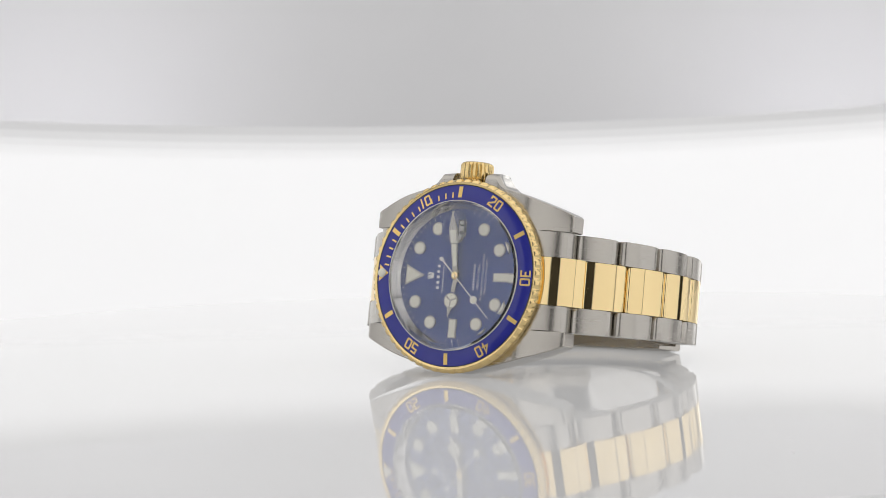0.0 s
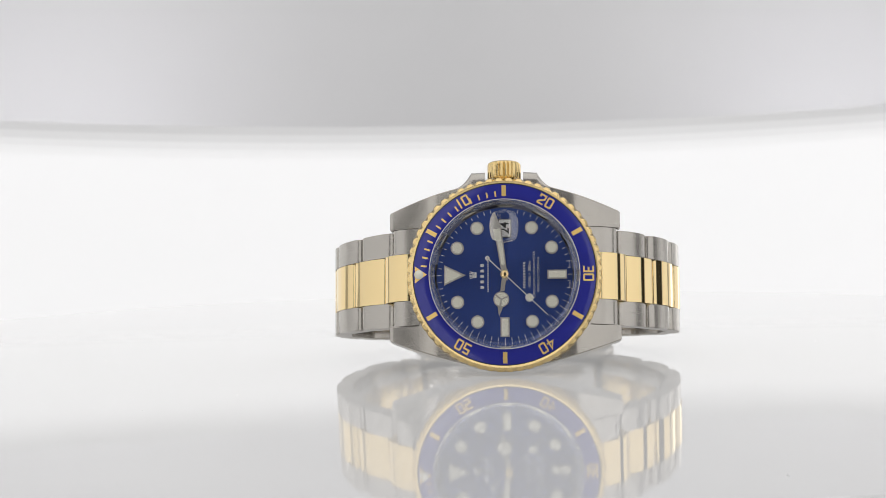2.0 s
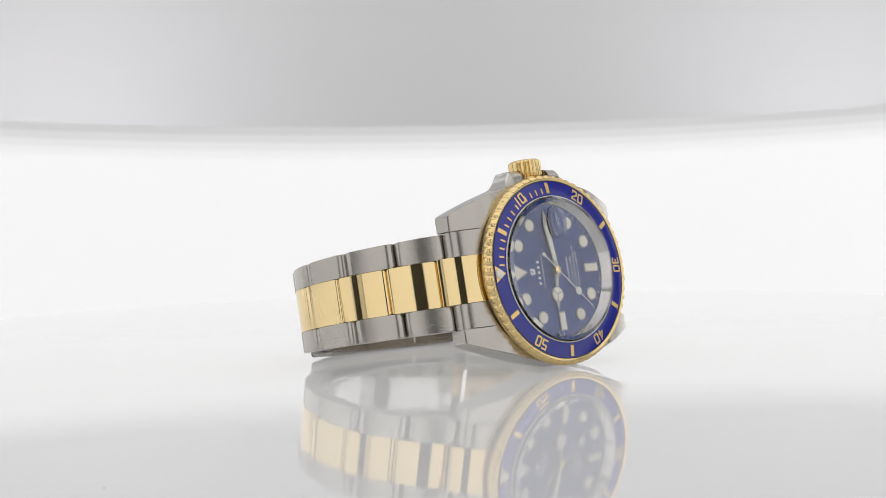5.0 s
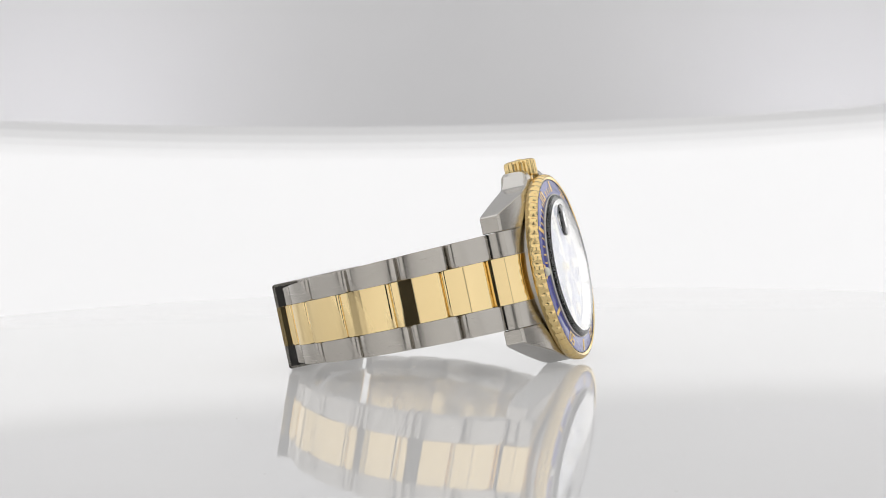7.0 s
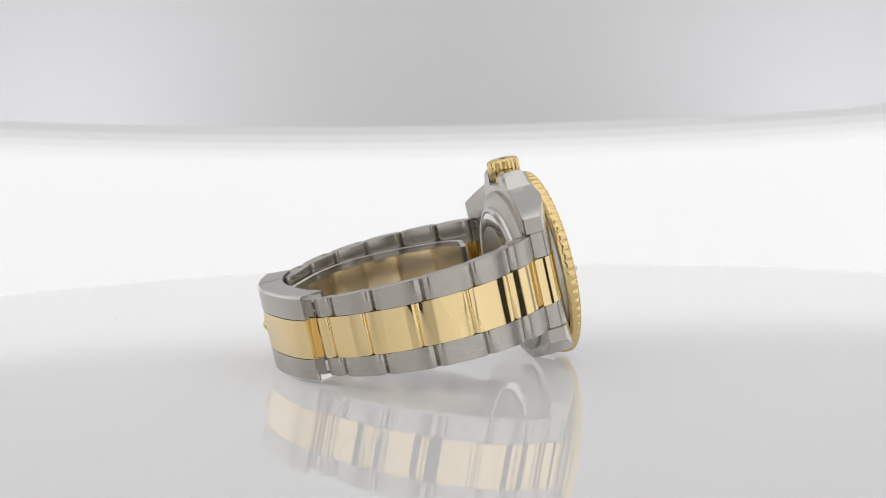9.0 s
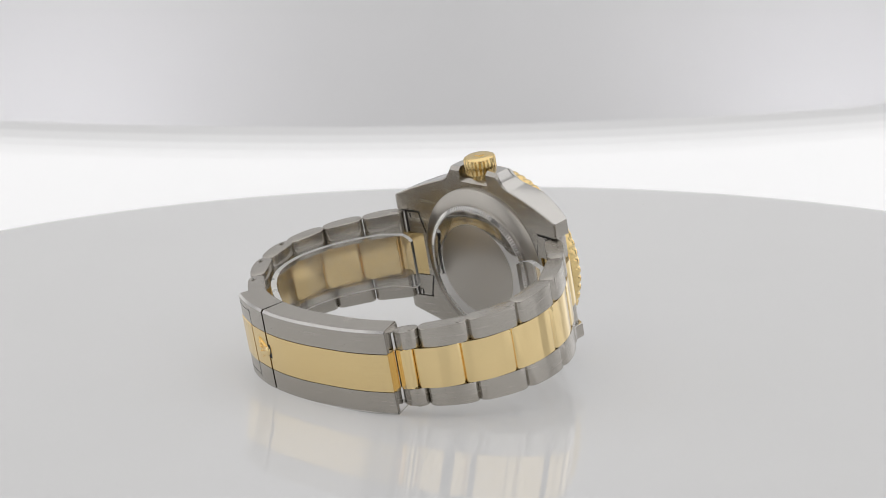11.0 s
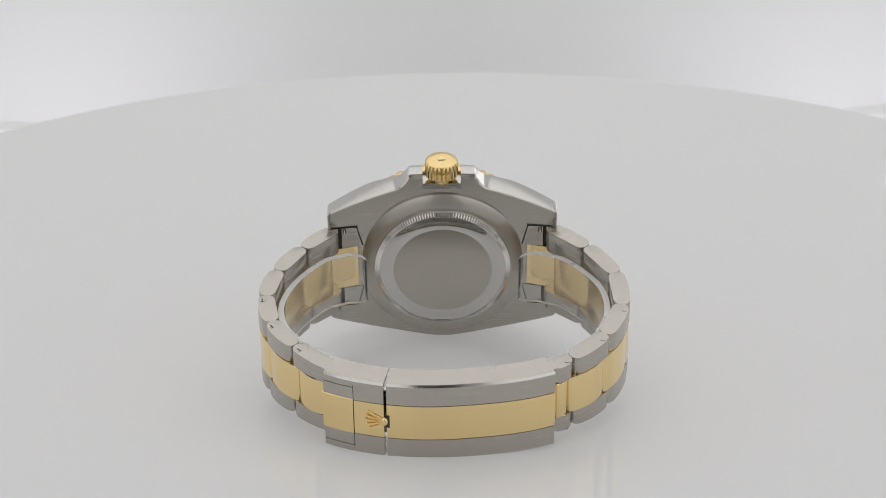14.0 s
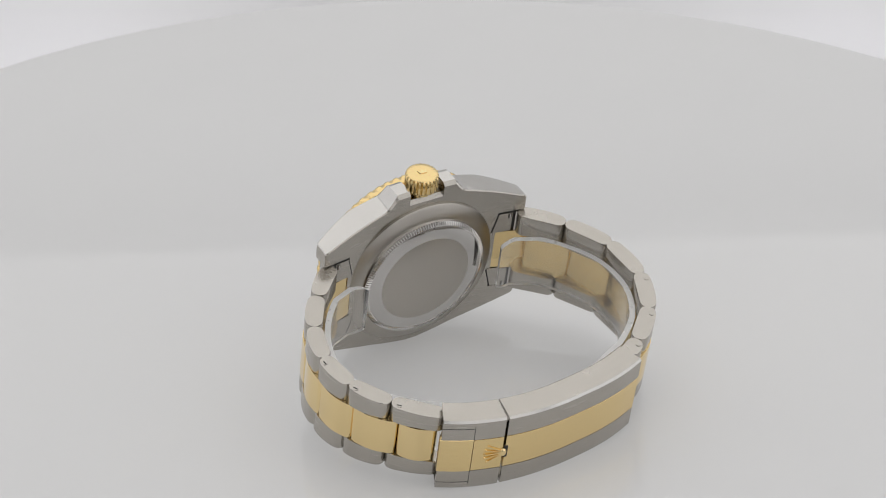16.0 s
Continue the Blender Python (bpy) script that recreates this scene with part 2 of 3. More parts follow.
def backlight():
    """A backlit diffuser sheet behind the platform; its upper edge sags in the middle, with a fade painted into the
    hem's emission.
    """
    bm = bmesh.new()
    n = 72
    rows = []
    for i in range(n + 1):
        x = -0.36 + 0.72 * i / n
        # the sides out of view rise higher, added for bright reflections
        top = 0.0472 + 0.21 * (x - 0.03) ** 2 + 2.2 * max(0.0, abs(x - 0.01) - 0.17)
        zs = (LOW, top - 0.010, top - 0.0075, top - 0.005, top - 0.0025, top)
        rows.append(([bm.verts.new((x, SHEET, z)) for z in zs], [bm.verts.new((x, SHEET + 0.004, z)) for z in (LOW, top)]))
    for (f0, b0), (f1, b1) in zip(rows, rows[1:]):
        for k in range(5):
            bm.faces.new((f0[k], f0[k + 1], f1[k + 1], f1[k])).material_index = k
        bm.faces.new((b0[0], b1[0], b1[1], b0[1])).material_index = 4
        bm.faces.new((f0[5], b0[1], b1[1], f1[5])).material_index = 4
    me = bpy.data.meshes.new("backdrop")
    bmesh.ops.recalc_face_normals(bm, faces=bm.faces)
    bm.to_mesh(me)
    bm.free()
    for m in SHEET_FADE:
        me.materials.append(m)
    return tagged(new("backdrop", me), kind="structure")


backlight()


# ---- the platform ----
def spun(profile, n, material, name):
    """A turned solid about the upright axis, metres."""
    bm = bmesh.new()
    rings = [[bm.verts.new((r * math.cos(2 * math.pi * i / n), r * math.sin(2 * math.pi * i / n), z)) for i in range(n)]
             for r, z in profile]
    for p, q in zip(rings, rings[1:]):
        for i in range(n):
            bm.faces.new((p[i], p[(i + 1) % n], q[(i + 1) % n], q[i]))
    bm.faces.new(rings[0])
    bm.faces.new(rings[-1][::-1])
    bmesh.ops.recalc_face_normals(bm, faces=bm.faces)
    me = bpy.data.meshes.new(name)
    for f in bm.faces:
        f.smooth = len(f.verts) == 4
    bm.to_mesh(me)
    bm.free()
    me.materials.append(material)
    return new(name, me)


turntable = new("turntable")
tagged(turntable, "round glossy white turntable plate with an added even glow, clean and smooth", "turntable")
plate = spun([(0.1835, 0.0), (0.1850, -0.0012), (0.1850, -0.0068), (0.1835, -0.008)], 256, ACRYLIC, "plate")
hub = spun([(0.055, -0.0085), (0.055, -0.016), (0.020, -0.020), (0.016, -0.045)], 64, FABRIC, "hub")
for ob in (plate, hub):
    ob.parent = turntable
base = spun([(0.030, -0.034), (0.032, -0.10), (0.034, LOW + 0.02), (0.12, LOW + 0.016), (0.12, LOW)], 64, FABRIC, "pedestal")
tagged(base, "white column under the turntable plate on the tent floor", "stand")

# ---- the watch ----
watch = new("wristwatch")
tagged(watch, "steel and gold diver's watch with blue dial, standing on its side", "watch")


def ramp(x, a, b):
    return min(1.0, max(0.0, (x - a) / (b - a)))


def flank(x):
    """Half-height of the case beside the bezel at x."""
    x = abs(x)
    return 19.9 - 6.4 * (x / 23.8) ** 1.5 if x > 2 else 19.88


def crown_side(x):
    ax = abs(x)
    if ax < 3.95:
        return 19.3
    if ax < 6.8:
        return 21.75 - 0.06 * (ax - 3.95)
    if ax < 10.0:
        k = ramp(ax, 6.8, 10.0)
        return flank(x) + (21.58 - flank(6.8)) * (1 - k) ** 2
    return flank(x)


def case_front(x):
    return 2.9 + 3.5 * ramp(abs(x), 14.5, 24) ** 1.3


def case_rear(x):
    return 8.5 + 1.7 * ramp(abs(x), 9, 23) ** 1.3


def section(x, lo, hi, c_lo, c_hi, inset=0.0):
    """One slice across the case; the crown guards are rounded in front and bevelled behind."""
    f, b = case_front(x) + inset, case_rear(x) - inset
    lo, hi = lo + inset * (c_lo > 0), hi - inset
    guard = 1.0 - ramp(abs(x), 6.6, 9.6)
    r, c = c_hi + 1.9 * guard, c_hi + 0.55 * guard
    front = [(x, f + r - r * math.sin(radians(18 * i)), hi - r + r * math.cos(radians(18 * i))) for i in range(6)]
    return [(x, f, lo + c_lo), (x, f + c_lo, lo), (x, b - c_lo, lo), (x, b, lo + c_lo), (x, b, hi - c), (x, b - c, hi)] + front


def polish_flank(bm):
    bmesh.ops.recalc_face_normals(bm, faces=bm.faces)
    for f in bm.faces:
        f.material_index = int(abs(f.normal.y) < 0.35 and abs(f.normal.z) > 0.3)
    return bm


def build_case():
    xs = sorted({round(-17.6 + 0.8 * i, 3) for i in range(45)} | {round(sg * (6.8 + 0.32 * i), 3) for i in range(11) for sg in (-1, 1)} | {-3.96, -3.94, 3.94, 3.96, 17.6})
    bm = loft([section(x, 0.42 - flank(x), crown_side(x), 0.22, 0.22) for x in xs])
    return polish_flank(bm)


def build_lug(side, top):
    secs = []
    for x in [17.6 + 0.6 * i for i in range(10)] + [23.5, 23.8]:
        inset = 0.14 if x > 23.7 else 0.0
        sec = section(side * x, 10.08, flank(x) - (0.42 if top < 0 else 0.0), 0.12, 0.22, inset)
        secs.append([(px, py, pz * top) for px, py, pz in sec])
    return polish_flank(loft(secs))


case = part("case", build_case(), (BRUSHED, FLANK), watch, "brushed steel watch case with crown guards", 28)
for side in (-1, 1):
    for top in (1, -1):
        part("lug", build_lug(side, top), (BRUSHED, FLANK), case, "", 28)

part("case_neck", lathe([(18.7, 2.87), (18.7, 5.2), (16.0, 5.2), (16.0, 2.87)], 160, None, False), SATIN, case, "narrow steel neck under the bezel")

# crystal seat, dial and inner ring
part("rehaut", lathe([(15.38, 0.72), (15.38, 2.9), (13.85, 2.9), (13.85, 2.5), (15.2, 0.72)], 128, None, False), POLISHED, watch, "polished steel ring round the dial")
dial = part("dial", lathe([(14.3, 2.6), (14.3, 2.9)], 128), DIAL, watch, "deep blue sunray dial")

# bezel with scalloped grip
TEETH = 60


def scallop(k, a):
    depth = (0.0, 0.42, 0.46, 0.12, 0.0, 0.0, 0.0, 0.0)[k]
    return -depth * max(0.0, (math.cos(a * TEETH) + 0.25) / 1.25) ** 0.9 if depth else 0.0


bezel = part("bezel", lathe([(19.25, 0.22), (19.72, 0.45), (19.98, 0.95), (19.98, 1.7), (19.85, 2.3), (19.5, 2.85), (15.6, 2.85), (18.80, 0.35)],
                            TEETH * 10, scallop, False), GOLD_BEZEL, watch, "scalloped yellow gold bezel ring", 40)
insert = part("insert", lathe([(18.62, 0.42), (18.62, 0.9), (15.42, 0.7), (15.42, 0.02), (15.6, -0.02)], 192, None, False), CERAMIC, bezel,
              "glossy blue ceramic bezel insert")


part("insert_edge", lathe([(18.60, 0.385), (18.74, 0.33), (18.74, 0.8), (18.60, 0.8)], 192, None, False), DARK, bezel, "dark joint round the insert")


def insert_y(r):
    return -0.02 + 0.44 * (r - 15.6) / 3.02


def on_insert(minute):
    a = radians(minute * 6)
    o, c = (-math.cos(a), math.sin(a)), (math.sin(a), math.cos(a))

    def lift(u, v, top):
        r = math.hypot(u, v)
        return (c[0] * u + o[0] * v, insert_y(r) + (-0.05 if top else 0.05), c[1] * u + o[1] * v)
    return lift


def stroke(line, width, closed, lift):
    """A mitred line of even width along the outline axes."""
    p = [Vector(q) for q in line]
    n = len(p)
    sides = []
    for i in range(n):
        a = (p[i] - p[i - 1]).normalized() if closed or i else None
        b = (p[(i + 1) % n] - p[i]).normalized() if closed or i < n - 1 else None
        a, b = a or b, b or a
        na, nb = Vector((-a.y, a.x)), Vector((-b.y, b.x))
        m = (na + nb).normalized()
        m = m * (width / 2 / max(0.5, m.dot(na)))
        sides.append((p[i] + m, p[i] - m))
    bm = bmesh.new()
    rows = [[bm.verts.new(lift(q.x, q.y, top)) for q, top in ((l, 0), (l, 1), (r, 1), (r, 0))] for l, r in sides]
    for i in range(n if closed else n - 1):
        c, d = rows[i], rows[(i + 1) % n]
        for k in range(4):
            bm.faces.new((c[k], c[(k + 1) % 4], d[(k + 1) % 4], d[k]))
    if not closed:
        bm.faces.new(rows[0])
        bm.faces.new(rows[-1][::-1])
    return bm


A, B = 0.57, 0.95
DIGITS = {
    "0": [([(-A + 0.12, -B), (A - 0.12, -B), (A, -B + 0.12), (A, B - 0.12), (A - 0.12, B), (-A + 0.12, B), (-A, B - 0.12), (-A, -B + 0.12)], True)],
    "1": [([(0.0, -B - 0.18), (0.0, B + 0.18)], False)],
    "2": [([(-A, 0.40), (-A, B), (A, B), (A, 0.15), (-A, -0.62), (-A, -B), (A + 0.1, -B)], False)],
    "3": [([(-A, B), (A, B), (A, -B), (-A, -B)], False), ([(-0.32, 0.0), (A - 0.19, 0.0)], False)],
    "4": [([(0.28, -B - 0.18), (0.28, B), (-A, -0.36), (0.09, -0.36)], False), ([(0.47, -0.36), (A + 0.18, -0.36)], False)],
    "5": [([(A, B), (-A, B), (-A, 0.12), (A, 0.12), (A, -B), (-A - 0.1, -B)], False)],
}
for m in (5, 15, 25, 35, 45, 55):
    part("minute_bar", slab(bar(-0.45, 0.45, 16.0, 18.3), on_insert(m)), GOLD_FLAT, insert)
for m in [k for k in range(1, 15) if k not in (5, 9, 10, 11)]:
    part("minute_tick", slab(bar(-0.17, 0.17, 15.95, 17.15), on_insert(m)), GOLD_FLAT, insert)
for m in (9, 11):
    part("minute_tick", slab(bar(-0.17, 0.17, 15.95, 17.15), on_insert(m + (0.05 if m == 9 else -0.05))), GOLD_FLAT, insert)
for m in (10, 20, 30, 40, 50):
    lift = on_insert(m)
    bm = bmesh.new()
    for digit, off in zip(str(m), (-0.88, 0.88)):
        for line, closed in DIGITS[digit]:
            join(bm, stroke([(u + off + (0.25 if digit == "1" else 0.0), v + 17.13) for u, v in line], 0.36, closed, lift))
    part("numeral", bm, GOLD_FLAT, insert, "gold numerals " + str(m))
part("zero_triangle", slab([(-1.75, 18.3), (1.75, 18.3), (0.0, 15.8)], on_insert(0)), GOLD_FLAT, insert, "gold zero triangle")
pearl = bmesh.new()
bmesh.ops.create_uvsphere(pearl, u_segments=20, v_segments=12, radius=0.95)
for v in pearl.verts:
    v.co = (v.co.x - 17.45, v.co.y * 0.75 + 0.15, v.co.z)
part("pearl", pearl, LUME, insert, "white luminous pearl")

# hour markers
Y0, Y1, Y2 = 2.62, 2.30, 2.26


def marker(outline, inner, minute):
    part("hour_marker", slab(outline, on_face(minute, Y0, Y1)), SATIN, dial, "cream hour marker with a polished rim")
    part("marker_lume", slab(inner, on_face(minute, Y1 + 0.05, Y2)), LUME, dial)


for h in (1, 2, 4, 5, 7, 8, 10, 11):
    marker(disc(0, 11.15, 1.36, 36), disc(0, 11.15, 1.08, 36), h * 5)
for h in (6, 9):
    marker(bar(-0.92, 0.92, 8.75, 12.75), bar(-0.68, 0.68, 9.0, 12.5), h * 5)
marker([(-2.1, 12.4), (2.1, 12.4), (0, 7.95)], [(-1.7, 12.15), (1.7, 12.15), (0, 8.80)], 0)
for m in range(60):
    if m not in (14, 15, 16):
        part("minute_track_line", slab(bar(-0.06, 0.06, 12.95, 13.6 if m % 5 else 13.75), on_face(m, 2.62, 2.575)), PRINT, dial)

# date window
part("date_frame", slab(bar(-1.02, 1.22, 8.05, 11.4), on_face(15, 2.62, 2.56)), DARK, dial, "dark edge of the date window")
part("date_disc", slab(bar(-0.88, 1.08, 8.2, 11.25), on_face(15, 2.58, 2.545)), PAPER, dial, "white date disc")
part("date_number", letters("24", 2.35, upright(0.1, 9.72, 2.56, 2.53), 0.95, 0.95, 0.02), INK, dial, "black date number 24")

# print on the dial: the maker's lines are plain bars
def broken_bar(x, length, height, pieces):
    """A line of print that is not spelled out: a row of short plain bars."""
    bm = bmesh.new()
    step = length / pieces
    for i in range(pieces):
        u = -length / 2 + i * step
        join(bm, slab(bar(u, u + step * 0.5, -height / 2, height / 2), upright(x, 0.0, 2.62, 2.575)))
    return bm


part("printed_line", broken_bar(-4.6, 5.6, 0.7, 5), PRINT, dial, "row of plain white bars")
part("printed_line", broken_bar(-3.4, 7.0, 0.3, 19), PRINT, dial)
part("printed_line", broken_bar(4.0, 5.6, 0.5, 10), PRINT, dial)
for text, x, size in (("1000ft = 300m", 5.1, 0.85), ("SUPERLATIVE CHRONOMETER", 6.05, 0.66), ("OFFICIALLY CERTIFIED", 6.9, 0.66)):
    part("printed_line", letters(text, size, upright(x, 0.0, 2.62, 2.575), 1.08), PRINT, dial, "small white print " + text)
for text, z in (("SWISS", -2.2), ("MADE", 2.2)):
    part("printed_line", letters(text, 0.45, upright(13.3, z, 2.62, 2.575), 1.1), PRINT, dial, "tiny white print " + text)
for k in range(5):
    a = radians(-34 + 17 * k)
    part("emblem_prong", slab([(-0.1 + 0.2 * (k - 2), -0.5), (0.1 + 0.2 * (k - 2), -0.5),
                               (0.08 + 1.25 * math.sin(a), 0.75 * math.cos(a)), (-0.08 + 1.25 * math.sin(a), 0.75 * math.cos(a))],
                              upright(-6.5, 0.0, 2.62, 2.5)), SILVER, dial)
part("emblem_base", slab([(-0.6, -0.75), (0.6, -0.75), (0.55, -0.45), (-0.55, -0.45)], upright(-6.5, 0.0, 2.62, 2.5)), SILVER, dial)

# hour, minute and second hand
HOUR, MINUTE, SECOND = 278.0 / 6, 82.0 / 6, 223.8 / 6
lift = on_face(HOUR, 2.15, 1.95)
bm = slab([(-0.5, -1.2), (0.5, -1.2), (0.42, 3.4), (-0.42, 3.4)], lift)
join(bm, slab(disc(0, 5.15, 1.62, 40), lift))
join(bm, slab([(-0.62, 6.5), (0.62, 6.5), (0, 8.7)], lift))
hour_hand = part("hour_hand", bm, SATIN, watch, "polished hour hand with a three-spoke disc")
for k in range(3):
    a0 = radians(90 + 120 * k + 8)
    pts = [(0.16 * math.cos(a0 + radians(52)), 5.15 + 0.16 * math.sin(a0 + radians(52)))]
    pts += [(1.40 * math.cos(a0 + radians(104) * j / 10), 5.15 + 1.40 * math.sin(a0 + radians(104) * j / 10)) for j in range(11)]
    part("lume_field", slab(pts, on_face(HOUR, 1.99, 1.92)), LUME, hour_hand)
minute_hand = part("minute_hand", slab([(-0.5, -1.3), (0.5, -1.3), (0.85, 9.6), (0.0, 12.9), (-0.85, 9.6)], on_face(MINUTE, 1.85, 1.65)), SATIN, watch,
                   "polished sword-shaped minute hand")
part("lume_field", slab([(-0.34, 2.0), (0.34, 2.0), (0.6, 9.5), (-0.6, 9.5)], on_face(MINUTE, 1.70, 1.62)), LUME, minute_hand)
lift = on_face(SECOND, 1.50, 1.38)
bm = slab([(-0.12, -4.8), (0.12, -4.8), (0.07, 12.2), (-0.07, 12.2)], lift)
join(bm, slab(disc(0, -4.8, 0.48), lift))
join(bm, slab(disc(0, 7.0, 0.85, 32), lift))
second_hand = part("second_hand", bm, SILVER, watch, "thin second hand with a round dot")
part("pinion", lathe([(0.3, 1.2), (0.7, 1.26), (0.85, 1.4), (0.85, 2.4)], 32), GOLD, second_hand, "gold centre pinion")
part("lume_field", slab(disc(0, 7.0, 0.66, 28), on_face(SECOND, 1.42, 1.35)), LUME, second_hand)

# crystal with the date lens
crystal = part("crystal", lathe([(14.2, -1.05), (15.0, -0.75), (15.3, -0.3), (15.3, 0.7), (14.6, 0.7)], 128), CRYSTAL, watch, "clear flat sapphire crystal", 12)
crystal.visible_shadow = False
bm = bmesh.new()
bmesh.ops.create_uvsphere(bm, u_segments=40, v_segments=24, radius=1.0)
for v in bm.verts:
    x, y, z = v.co
    k = max(abs(x), abs(z), 1e-6)
    sq = (math.hypot(x, z) / k) ** 0.35
    v.co = (x * 2.95 * sq, -1.06 + (y * 0.62 if y < 0 else 0.0), 9.65 + z * 3.4 * sq)
part("crystal_gasket", lathe([(15.32, -0.28), (15.44, -0.28), (15.44, 0.3), (15.32, 0.3)], 128, None, False), LUME, watch, "thin pale ring round the crystal")
lens = part("date_lens", bm, CRYSTAL, crystal, "magnifying lens over the date")
lens.visible_shadow = False

# crown
bm = bmesh.new()
n = 24 * 8
prof = [(2.2, 19.0), (2.2, 20.3), (3.25, 20.35), (3.45, 20.6), (3.45, 23.3), (3.25, 23.7), (2.75, 23.95), (1.8, 24.05), (0.8, 24.07)]
rings = []
for k, (r, z) in enumerate(prof):
    flute = 0.28 if k in (3, 4) else 0.15 if k in (2, 5) else 0.0
    rings.append([bm.verts.new(((r - flute * max(0.0, math.cos(24 * 2 * math.pi * i / n)) ** 0.7) * math.cos(2 * math.pi * i / n),
                                5.7 + (r - flute * max(0.0, math.cos(24 * 2 * math.pi * i / n)) ** 0.7) * math.sin(2 * math.pi * i / n), z)) for i in range(n)])
for p, q in zip(rings, rings[1:]):
    for i in range(n):
        bm.faces.new((p[i], p[(i + 1) % n], q[(i + 1) % n], q[i]))
bm.faces.new(rings[0])
bm.faces.new(rings[-1][::-1])
crown = part("crown", bm, GOLD_BEZEL, watch, "fluted yellow gold winding crown", 40)
bm = slab([(-0.7, -0.5), (0.7, -0.5), (1.0, 0.55), (0.42, 0.0), (0.0, 0.7), (-0.42, 0.0), (-1.0, 0.55)],
          lambda u, v, top: (u, 5.7 - v, 24.2 if top else 23.9))
part("crown_emblem", bm, GOLD, crown)

# case back
part("case_back_ring", lathe([(17.4, 8.3), (17.4, 9.0), (17.2, 9.2), (14.7, 10.1), (14.2, 10.2)], 160), SATIN, watch, "brushed steel case back ring")


def reeds(k, a):
    return -0.30 * max(0.0, math.cos(a * 150)) ** 0.6 if k in (1, 2) else 0.0


back = part("case_back", lathe([(13.25, 10.3), (13.25, 11.1), (12.2, 11.29), (11.2, 11.41), (10.2, 11.47)], 160), POLISHED, watch, "polished steel case back", 30)
part("reeded_rim", lathe([(14.35, 9.9), (14.25, 10.9), (13.5, 11.36), (13.2, 11.2), (13.2, 9.9)], 150 * 6, None, False, reeds), POLISHED, back,
     "reeded polished steel rim", 20)
part("matte_centre", lathe([(10.3, 11.4), (10.3, 11.50), (10.27, 11.51)], 96), SATIN, back, "matte brushed centre of the case back")


# ---- the bracelet: joints of the outer face from lug to clasp ----
JOINTS = {-1: [(23.3, 8.35), (31.3, 15.8), (37.0, 25.4), (37.8, 36.7), (33.5, 46.8), (25.9, 54.0), (20.6, 56.7)],
          1: [(23.3, 8.35), (30.3, 15.1), (35.4, 23.1), (37.7, 32.1), (36.0, 41.1), (30.6, 48.9), (22.7, 55.4)]}


def along(side, s):
    """The place on the joint line at s links from the lug, and the outward normal."""
    i = min(len(JOINTS[side]) - 2, max(0, int(math.floor(s))))
    k = s - i
    p = [Vector((side * x, y)) for x, y in JOINTS[side]]
    m0 = (p[i + 1] - p[max(0, i - 1)]) * (0.5 if i else 1.0)
    j = min(len(p) - 1, i + 2)
    m1 = (p[j] - p[i]) * (0.5 if j > i + 1 else 1.0)
    k2, k3 = k * k, k * k * k
    return p[i] * (2 * k3 - 3 * k2 + 1) + m0 * (k3 - 2 * k2 + k) + p[i + 1] * (-2 * k3 + 3 * k2) + m1 * (k3 - k2)


def outer_half(s):
    return 9.95 - 0.2 * s - 0.03 * s * s


def inner_half(s):
    return 4.85 - 0.115 * s


def link_piece(side, s0, s1, lo, hi, thick, proud, gap=0.42, round_end=0.8, crown_h=0.6):
    """One piece of a link between two places on the line; lo(s), hi(s) are its edges across the band."""
    a, b = along(side, s0), along(side, s1)
    d = b - a
    length = d.length - gap
    d.normalize()
    nrm = Vector((d.y, -d.x)) * side
    if nrm.x * side < 0 and nrm.y < 0:
        nrm = -nrm
    a = a + d * gap / 2
    out = []
    r, q, top_v = round_end, min(1.6, round_end), proud - crown_h
    for cu, cv, rr, t0 in ((length - r, top_v - r, r, 90), (length - q, q - thick, q, 0), (q, q - thick, q, -90), (r, top_v - r, r, -180)):
        for i in range(5):
            t = radians(t0 - 22.5 * i)
            out.append((cu + rr * math.cos(t), cv + rr * math.sin(t)))
    for i in range(1, 6):                   # shallow crown of the outer face
        u = r + (length - 2 * r) * i / 6
        out.append((u, top_v + crown_h * math.sin(math.pi * i / 6)))

    def lift(u, v, top):
        p = a + d * u + nrm * v
        s = s0 + (s1 - s0) * u / length
        return (p.x, p.y, hi(s) if top else lo(s))
    bm = slab(out, lift)
    caps = [f for f in bm.faces if len(f.verts) > 4]
    bmesh.ops.bevel(bm, geom=[e for f in caps for e in f.edges], offset=0.22, segments=2, profile=0.6, affect="EDGES")
    bmesh.ops.recalc_face_normals(bm, faces=bm.faces)
    bm.normal_update()
    for f in bm.faces:
        f.material_index = int(f.normal.x * nrm.x + f.normal.y * nrm.y < -0.7)
    return bm


